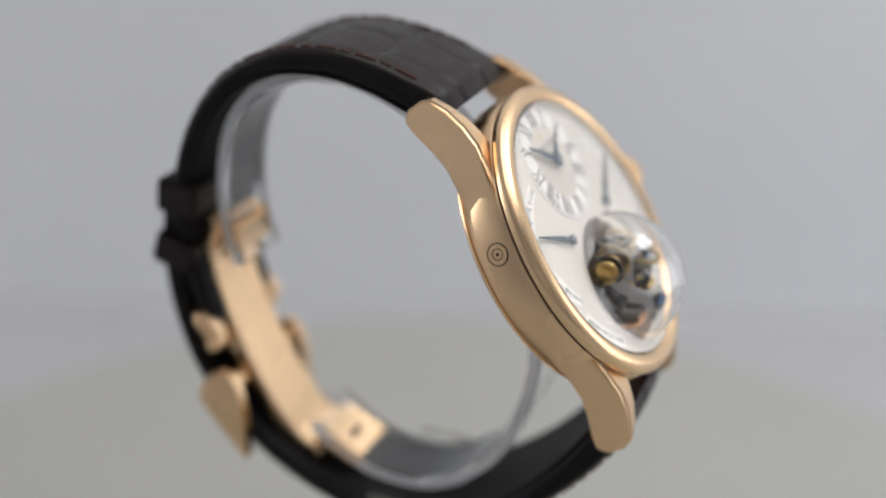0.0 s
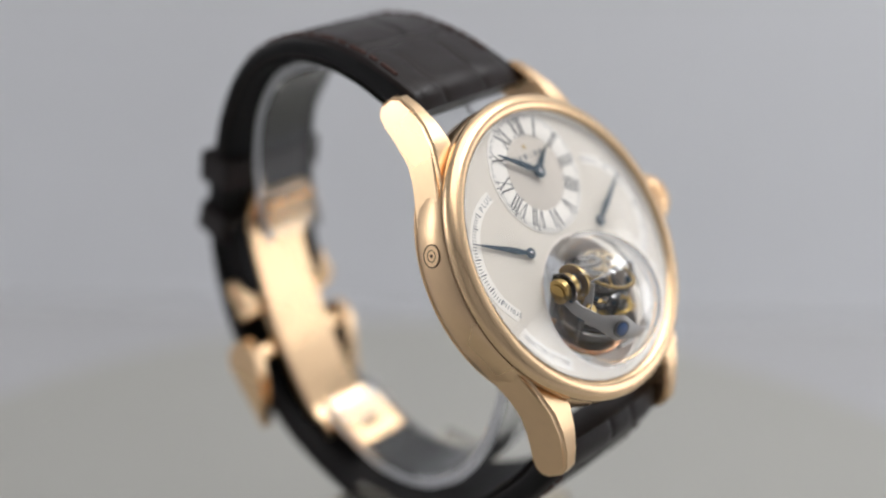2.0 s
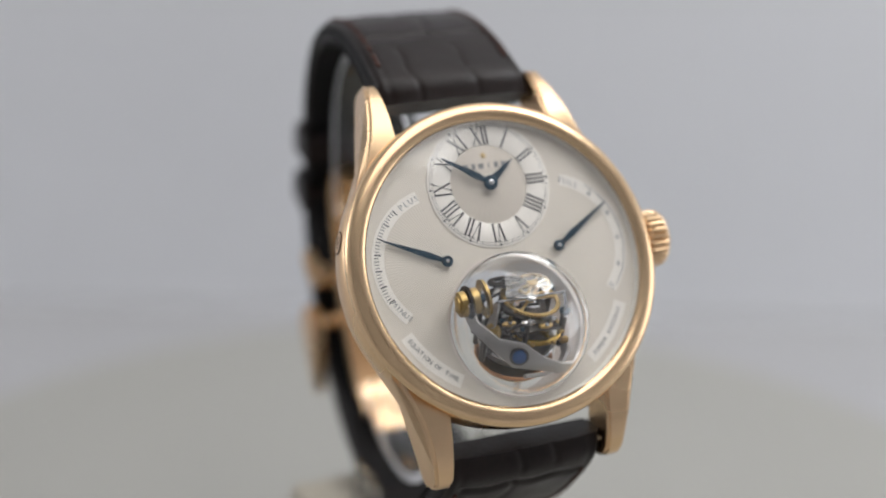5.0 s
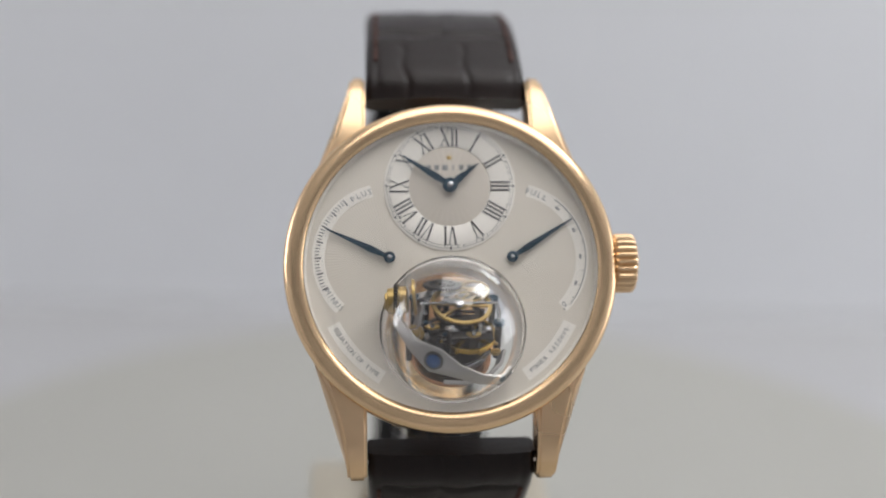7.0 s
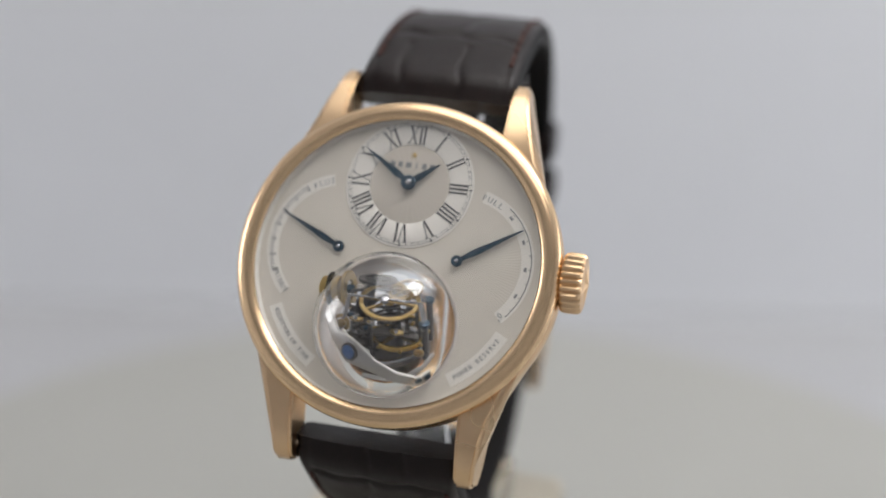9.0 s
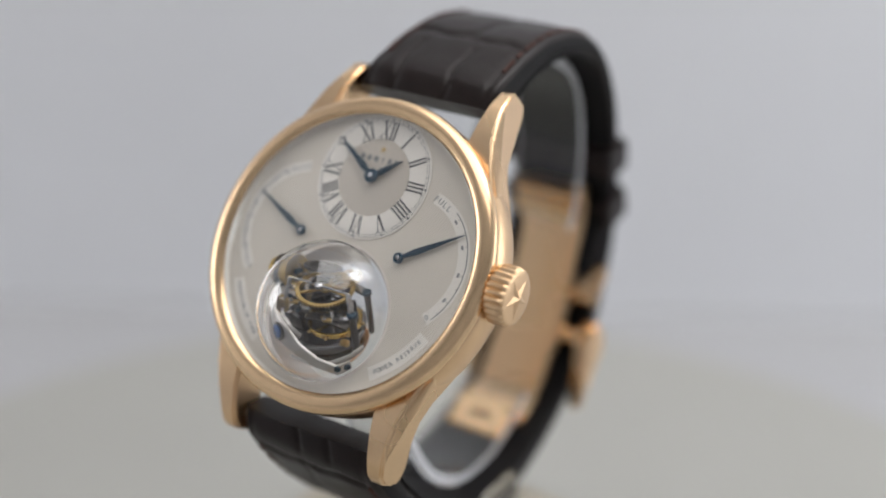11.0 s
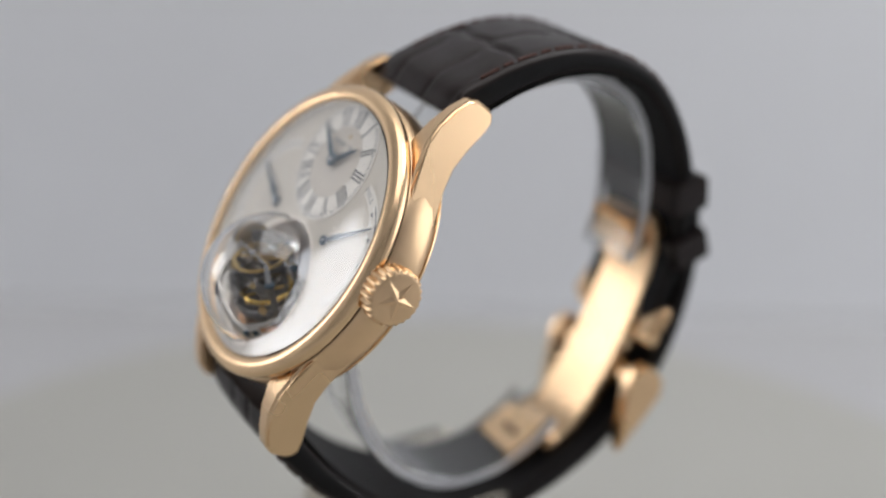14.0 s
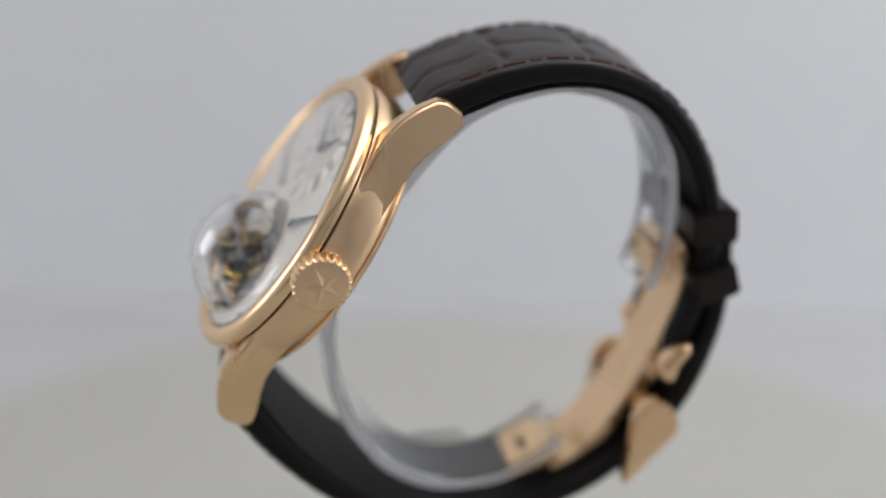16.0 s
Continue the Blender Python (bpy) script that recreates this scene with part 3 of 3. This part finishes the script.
        part("word", moved(on_arc(text, 0.86, 0, 0, 17.95, (a0 + a1) / 2, False, 0.86 if len(text) > 14 else 0.98), Matrix.Translation((0, 0, 0.065))), GREY_INK, dial)
    # pointers
    for name, at, length, w, hub, ang, z in (("hour_pointer", SUB, 5.1, 0.85, 0.85, 38.0, 0.5), ("minute_pointer", SUB, 7.9, 0.85, 1.05, 147.5, 0.8),
                                            ("equation_pointer", (-8.42, 1.1), 9.7, 0.75, 0.78, 155.2, 0.4), ("reserve_pointer", (8.42, 1.1), 10.2, 0.75, 0.78, 32.2, 0.4)):
        part(name, moved(pointer(length, 0, w, hub, z), Matrix.Translation((*at, 0)) @ Matrix.Rotation(radians(ang), 4, "Z")), BLUED, dial, "blued steel leaf pointer")
        part("pivot", turned([(hub * 0.38, 0.1), (hub * 0.38, z + 0.4), (hub * 0.2, z + 0.5)], 20, at), STEEL, dial)


def build_crystal(watch):
    n, rings = 96, []
    bm = bmesh.new()

    def ring(c, r, z):
        return [bm.verts.new((c[0] + r * math.cos(2 * math.pi * k / n), c[1] + r * math.sin(2 * math.pi * k / n), z)) for k in range(n)]

    def shell(R, drop):
        """Rings over a gently domed sheet from its rim to the foot of the ball, then up the ball."""
        def height(x, y):
            return 1.32 + 1.25 * (1 - (x * x + y * y) / 19.6 ** 2) - drop
        feet = []
        for j in range(n):
            c, d, r = math.cos(2 * math.pi * j / n), math.sin(2 * math.pi * j / n), 9.5
            for _ in range(4):
                z = height(TOUR[0] + r * c, TOUR[1] + r * d)
                a0 = math.acos((z + 0.45) / R)
                r = R * math.sin(a0)
            feet.append((c, d, r, a0))
        out = []
        for k in range(9):
            u = k / 8
            row = []
            for c, d, r, a0 in feet:
                x, y = 19.6 * c * (1 - u) + (TOUR[0] + r * c) * u, 19.6 * d * (1 - u) + (TOUR[1] + r * d) * u
                row.append(bm.verts.new((x, y, height(x, y))))
            out.append(row)
        for k in range(1, 15):
            row = []
            for c, d, r, a0 in feet:
                a = a0 * (1 - k / 14.6)
                row.append(bm.verts.new((TOUR[0] + R * math.sin(a) * c, TOUR[1] + R * math.sin(a) * d, -0.45 + R * math.cos(a))))
            out.append(row)
        return out
    outer = [ring((0, 0), 20.3, 0.65), ring((0, 0), 20.3, 1.08), ring((0, 0), 20.05, 1.18), ring((0, 0), 19.9, 1.27)] + shell(10.2, 0)
    inner = shell(9.78, 0.68)[::-1]
    for chain in (outer, inner):
        for a, b in zip(chain, chain[1:]):
            for k in range(n):
                bm.faces.new((a[k], a[(k + 1) % n], b[(k + 1) % n], b[k]))
    a, b = inner[-1], outer[0]
    for k in range(n):
        bm.faces.new((a[k], a[(k + 1) % n], b[(k + 1) % n], b[k]))
    bm.faces.new(outer[-1])
    bm.faces.new(inner[0])
    glass = part("crystal", bm, SAPPHIRE, watch, "sapphire crystal with a dome over the opening", FACE, angle=14)
    glass.visible_shadow = False


def gear(r, teeth, z0, z1, rim=0.7, spokes=4):
    """A spoked wheel with teeth."""
    m = teeth * 4
    prof = [(r if k % 4 < 2 else r - 0.22) for k in range(m)]
    bm = bmesh.new()
    rings = []
    for zz, rr in ((z0, None), (z1, None), (z1, r - rim), (z0, r - rim)):
        rings.append([bm.verts.new(((prof[k] if rr is None else rr) * math.cos(2 * math.pi * k / m), (prof[k] if rr is None else rr) * math.sin(2 * math.pi * k / m), zz)) for k in range(m)])
    for i in range(4):
        a, b = rings[i], rings[(i + 1) % 4]
        for k in range(m):
            bm.faces.new((a[k], a[(k + 1) % m], b[(k + 1) % m], b[k]))
    bars = [moved(box(2 * (r - rim * 0.5), 0.34, (z1 - z0) * 0.8), Matrix.Translation((0, 0, (z0 + z1) / 2)) @ Matrix.Rotation(math.pi * s / spokes * 2 / 2, 4, "Z")) for s in range(spokes // 2)] if spokes else []
    return join(bm, *bars, turned([(0.6, z0 - 0.2), (0.6, z1 + 0.2)], 16)) if spokes else bm


def strip(points, width, thick, centre):
    """A bent flat bar through points, its face turned away from the centre."""
    pts = [Vector(p) for p in points]
    bm = bmesh.new()
    rings = []
    for i, p in enumerate(pts):
        tan = (pts[min(i + 1, len(pts) - 1)] - pts[max(i - 1, 0)]).normalized()
        out = (p - Vector(centre)).normalized()
        side = tan.cross(out).normalized()
        out = side.cross(tan)
        w = width[i] / 2
        rings.append([bm.verts.new(p + side * a * w + out * c * thick / 2) for a, c in ((-1, -1), (1, -1), (1, 0.6), (0.9, 1), (-0.9, 1), (-1, 0.6))])
    return cap_rings(bm, rings)


def coil(r0, r1, turns, w, z0, z1, n=220):
    """A flat spiral spring."""
    bm = bmesh.new()
    rings = []
    for k in range(n):
        a = 2 * math.pi * turns * k / n
        r = r0 + (r1 - r0) * k / n
        rings.append([bm.verts.new(((r + d) * math.cos(a), (r + d) * math.sin(a), z)) for d, z in ((-w, z0), (w, z0), (w, z1), (-w, z1))])
    return cap_rings(bm, rings)


def rod(a, b, r, n=14):
    a, b = Vector(a), Vector(b)
    m = (b - a).to_track_quat("Z", "Y").to_matrix().to_4x4()
    m.translation = a
    l = (b - a).length
    return moved(turned([(r * 0.8, 0), (r, r * 0.25), (r, l - r * 0.25), (r * 0.8, l)], n), m)


def screw(r, h, mat_bm=None):
    """A slotted screw head."""
    return join(turned([(r, 0), (r, h * 0.8), (r * 0.85, h)], 20), moved(box(r * 1.7, r * 0.22, h * 0.12), Matrix.Translation((0, 0, h + 0.01))))


def wheel(r, z0, z1, rim):
    """A smooth rim on two crossed spokes."""
    bars = [moved(box(2 * (r - rim * 0.5), 0.4, (z1 - z0) * 0.5), Matrix.Translation((0, 0, (z0 + z1) / 2)) @ Matrix.Rotation(radians(90 * k + 20), 4, "Z")) for k in range(2)]
    return join(lathe([(r - rim, z0), (r - 0.1, z0), (r, z0 + 0.1), (r, z1 - 0.1), (r - 0.1, z1), (r - rim, z1)], 72), *bars)


def build_regulator(watch):
    """The gimballed escapement under the dome, kept level while the watch is tilted."""
    part("well", lathe([(9.88, 0.003), (10.12, 0.003), (10.12, 0.05), (9.75, 0.05), (9.5, -0.4), (9.5, -8.1), (9.88, -8.1)], 96, TOUR), SILVERED, watch, "polished silver well ring", FACE)
    CEN = Vector((0, -8.8, 0.4))
    t = radians(TILT + 12)
    level = Matrix(((1, 0, 0, 0), (0, math.sin(t), math.cos(t), 0), (0, -math.cos(t), math.sin(t), 0), (0, 0, 0, 1)))
    level.translation = CEN
    mm = level.copy()
    mm.translation = CEN * 0.001
    # carrier: x to the right, y to the back, z up
    cage = part("escapement_carrier", turned([(4.6, -6.0), (5.2, -5.8), (5.5, -5.2), (5.5, -4.9), (5.2, -4.8)], 72), COPPER, watch, "gimballed escapement with gilt wheels and steel bridges", FACE @ mm)

    def add(name, bm, mat, at=None, label=""):
        return part(name, moved(bm, at) if at is not None else bm, mat, cage, label)
    T = Matrix.Translation
    add("counterweight", turned([(2.4, -7.2), (3.6, -7.0), (4.6, -6.5), (4.8, -6.0)], 64), BRASS)
    add("dark_plate", turned([(4.9, -3.7), (5.1, -3.5), (5.1, -2.7), (4.9, -2.5)], 72), DARK_STEEL)
    add("steel_rim", lathe([(5.0, -2.4), (5.5, -2.4), (5.5, -2.1), (5.4, -2.0), (5.0, -2.0)], 80), STEEL)
    add("balance_wheel", wheel(3.75, -0.75, 0.0, 0.42), YELLOW_GILT, None, "yellow gilt balance wheel").matrix_local = Matrix.Translation((0.0022, -0.0008, 0))
    for k in range(8):
        a = math.pi / 4 * k + 0.3
        add("timing_screw", rod((2.2 + 3.7 * math.cos(a), -0.8 + 3.7 * math.sin(a), -0.4), (2.2 + 4.2 * math.cos(a), -0.8 + 4.2 * math.sin(a), -0.4), 0.24, 10), BRASS)
    add("balance_spring", coil(0.6, 2.6, 6, 0.06, 0.9, 1.3), STEEL, T((1.6, -0.8, 0)), "fine flat spiral spring")
    add("balance_staff", rod((2.0, -0.8, -2.6), (2.0, -0.8, 2.0), 0.35), STEEL)
    add("balance_cock", strip([(-3.4, -2.4, 1.6), (-1.2, -1.8, 1.9), (1.9, -0.8, 2.1), (2.9, -0.4, 2.1)], (1.8, 1.2, 1.5, 1.2), 0.5, (0, 0, -20)), DARK_STEEL)
    add("escape_wheel", gear(2.0, 20, -0.3, 0.0, 0.4, 4), STEEL, T((-3.6, -1.6, 0)))
    add("upper_wheel", gear(4.1, 52, 4.3, 4.6, 0.6, 4), BRASS, T((0.7, -0.4, 0)) @ Matrix.Rotation(radians(4), 4, "Y"), "gilt spoked train wheel")
    add("second_wheel", gear(3.2, 40, 2.5, 2.8, 0.9, 4), DARK_STEEL, T((0.6, 0.4, 0)), "dark spoked train wheel")
    add("third_wheel", gear(2.4, 36, 4.6, 4.9, 0.4, 4), BRASS, T((3.4, 2.2, 0)) @ Matrix.Rotation(radians(-10), 4, "Y"))
    add("dark_wheel", gear(2.6, 40, -0.2, 0.2, 0.8, 6), DARK_STEEL, T((-1.4, 2.4, 5.6)) @ Matrix.Rotation(radians(-22), 4, "X"))
    add("cross_bar", join(moved(box(10.0, 0.3, 0.3, 0.06), T((0.6, -1.2, 5.35))), moved(turned([(0.6, 5.0), (0.6, 5.55), (0.4, 5.65)], 24), T((0.6, -1.2, 0)))), STEEL, None, "polished steel cross bar")
    add("bar_foot", strip([(5.5, -1.2, 5.3), (5.9, -1.5, 3.8), (6.0, -1.7, 1.4)], (0.7, 0.8, 0.8), 0.4, (0, 0, 0)), STEEL)
    add("bar_foot", strip([(-4.3, -1.3, 5.2), (-4.8, -1.8, 3.0), (-5.6, -2.3, 0.4)], (0.8, 1.2, 1.4), 0.4, (0, 0, 0)), SATIN_STEEL)
    add("back_plate", strip([(-4.6, 3.6, -3.0), (-4.4, 4.0, 0.4), (-3.0, 4.2, 3.0)], (2.2, 2.6, 1.8), 0.5, (0, 0, 0)), DARK_STEEL)
    add("third_bridge", strip([(-1.6, -3.4, 1.0), (0.4, -3.0, 1.3), (3.2, -2.6, 1.0), (5.2, -2.0, 0.2)], (1.0, 1.3, 1.2, 1.0), 0.4, (0, 0, -20)), DARK_STEEL)
    add("small_gear", gear(1.3, 20, -0.2, 0.1, 0.5, 4), BRASS, T((-5.2, -2.8, 1.6)) @ Matrix.Rotation(radians(60), 4, "X"))
    for x, y, z0, z1, r in ((6.0, -1.6, -3.6, 2.2, 0.5), (5.6, 2.6, -3.6, 3.0, 0.45), (-5.2, 1.6, -3.6, 4.0, 0.45), (-0.6, 4.6, -3.6, 3.6, 0.45), (-5.9, -2.2, -3.4, 0.4, 0.45)):
        post = add("pillar", rod((x, y, z0), (x, y, z1), r), DARK_STEEL)
        part("pillar_screw", moved(screw(r * 1.5, 0.45), T((x, y, z1))), BLUED, post, "blued screw head")
    add("top_bridge", strip([(-5.2, 1.6, 4.1), (-2.2, 2.6, 4.3), (0.6, 2.8, 4.2), (5.6, 2.6, 3.1)], (1.3, 1.5, 1.6, 1.2), 0.45, (0, 0, -20)), STEEL)
    add("side_bridge", strip([(-5.9, -2.2, 0.5), (-4.2, -4.2, 0.2), (-2.2, -5.0, -0.6), (-1.0, -4.8, -1.4)], (1.4, 1.7, 1.6, 1.1), 0.5, (0, 0, 0)), SATIN_STEEL)
    add("edge_bridge", strip([(6.8, -1.4, -3.0), (6.2, -3.6, -3.3), (4.4, -5.6, -3.6), (1.6, -6.6, -3.8), (-1.4, -6.6, -3.6)], (1.4, 1.3, 1.1, 1.0, 0.9), 0.5, (0, 0, 2)), SATIN_STEEL)
    add("balance_rim_weight", moved(box(1.3, 0.9, 0.9, 0.2), T((5.6, -3.4, -1.2))), BRASS)
    # small bridges, screws and bearings between the wheels
    rnd = random.Random(11)
    for k in range(9):
        a = radians(200 + 17 * k)
        x, y, z = 4.7 * math.cos(a) + rnd.uniform(-0.3, 0.3), 3.9 * math.sin(a) + rnd.uniform(-0.2, 0.2), rnd.uniform(1.2, 3.9)
        foot = add("small_bridge", strip([(x - 0.9, y + 0.5, z - 0.2), (x, y, z), (x + 0.9, y + 0.3, z - 0.1)], (0.5, 0.8, 0.5), 0.3, (0, 0, -20)), (STEEL, DARK_STEEL, BRASS, DARK_STEEL)[k % 4])
        part("bridge_screw", moved(screw(0.32, 0.3), T((x, y, z + 0.15))), BLUED if k % 2 else STEEL, foot)
    for k in range(6):
        a = radians(60 * k + 20)
        add("spacer", rod((4.4 * math.cos(a), 4.0 * math.sin(a), -2.6), (4.4 * math.cos(a), 4.0 * math.sin(a), 2.2 + 0.3 * (k % 3)), 0.3, 10), STEEL if k % 2 else DARK_STEEL)
    add("escape_bridge", strip([(-4.8, -2.6, -0.6), (-3.6, -3.4, -0.2), (-1.6, -3.8, -0.4), (0.2, -3.6, -1.2)], (1.3, 1.6, 1.2, 0.9), 0.4, (0, 0, -20)), DARK_STEEL)
    add("pallet_fork", strip([(-2.2, -2.6, 0.6), (-0.6, -2.4, 0.7), (0.8, -1.6, 0.6)], (0.3, 0.6, 0.3), 0.25, (0, 0, -20)), STEEL)
    # differential barrel on the carrier's side
    side = T((-8.3, 1.0, 4.1)) @ Matrix.Rotation(radians(84), 4, "Y") @ Matrix.Rotation(radians(0), 4, "X")
    barrel = add("side_barrel", turned([(1.4, -0.5), (1.75, -0.4), (1.8, 0.4), (1.2, 0.6), (1.2, 1.2), (1.8, 1.3), (1.8, 2.2), (1.2, 2.4)], 40), BRASS, side, "gilt side barrel")
    part("barrel_gear", moved(gear(2.35, 30, 0.62, 1.0, 1.2, 0), side), DARK_STEEL, barrel)
    part("barrel_cap", moved(turned([(0.9, -0.85), (1.2, -0.75), (1.2, -0.4)], 28), side), BRASS, barrel)
    part("barrel_ring", moved(lathe([(1.4, 3.0), (2.6, 3.0), (2.6, 3.4), (1.4, 3.4)], 48), side), BRASS, barrel)
    # front arm in dial space, with its blue jewel
    arm_line = [(-7.5, -5.8, 2.4), (-7.3, -8.4, 3.2), (-5.4, -11.4, 4.4), (-2.8, -13.4, 5.1), (0.4, -14.9, 4.4), (3.4, -15.8, 3.4), (6.0, -15.8, 2.2), (7.4, -14.6, 1.4)]
    arm = part("front_arm", strip(arm_line, (1.7, 1.6, 1.9, 3.7, 2.0, 1.6, 1.5, 1.9), 0.45, (0, -8.8, -2)), SATIN_STEEL, watch, "bent satin steel arm with a blue jewel", FACE)
    face = (Vector((-2.8, -13.4, 5.1)) - Vector((0, -8.8, -2))).normalized().to_track_quat("Z", "Y").to_matrix().to_4x4()
    face.translation = (-2.8, -13.4, 5.1)
    part("jewel_boss", moved(lathe([(0.9, 0.15), (1.28, 0.15), (1.28, 0.34), (1.2, 0.4), (1.0, 0.4), (0.9, 0.34)], 40), face), DARK_STEEL, arm)
    part("jewel", moved(turned([(0.92, 0.1), (0.92, 0.5), (0.75, 0.6)], 32), face), SAPPHIRE_BLUE, arm, "blue jewel bearing")
    for p in ((-7.2, -7.0, 3.1), (6.2, -15.6, 2.5), (7.1, -14.9, 1.9)):
        m = (Vector(p) - Vector((0, -8.8, -2))).normalized().to_track_quat("Z", "Y").to_matrix().to_4x4()
        m.translation = p
        part("arm_screw", moved(screw(0.5, 0.4), m), BLUED, arm, "blued screw head")


def build_watch():
    watch = new("wristwatch", None)
    watch.location = (0, 0, AXIS_BASE)
    tagged(watch, "rose gold wristwatch with brown alligator strap on a clear cuff", "wristwatch")
    build_case(watch)
    build_dial(watch)
    build_crystal(watch)
    build_regulator(watch)
    build_strap(watch)
    build_clasp(watch)
    return watch


build_setting()
turntable = build_turntable()
stand = build_stand()
wristwatch = build_watch()


def motions():
    walk(wristwatch, turn_rows(AXIS_BASE))
    walk(stand, turn_rows(AXIS_BASE))
    # the balance swings to and fro
    for ob in wristwatch.children_recursive:
        if ob.name == "balance_wheel":
            walk(ob, [(k / 10, pose(0.0022, -0.0008, 0, 0, 0, 55 * math.sin(2 * math.pi * 1.3 * k / 10))) for k in range(161)])
    walk(turntable, turn_rows(-0.112))


motions()
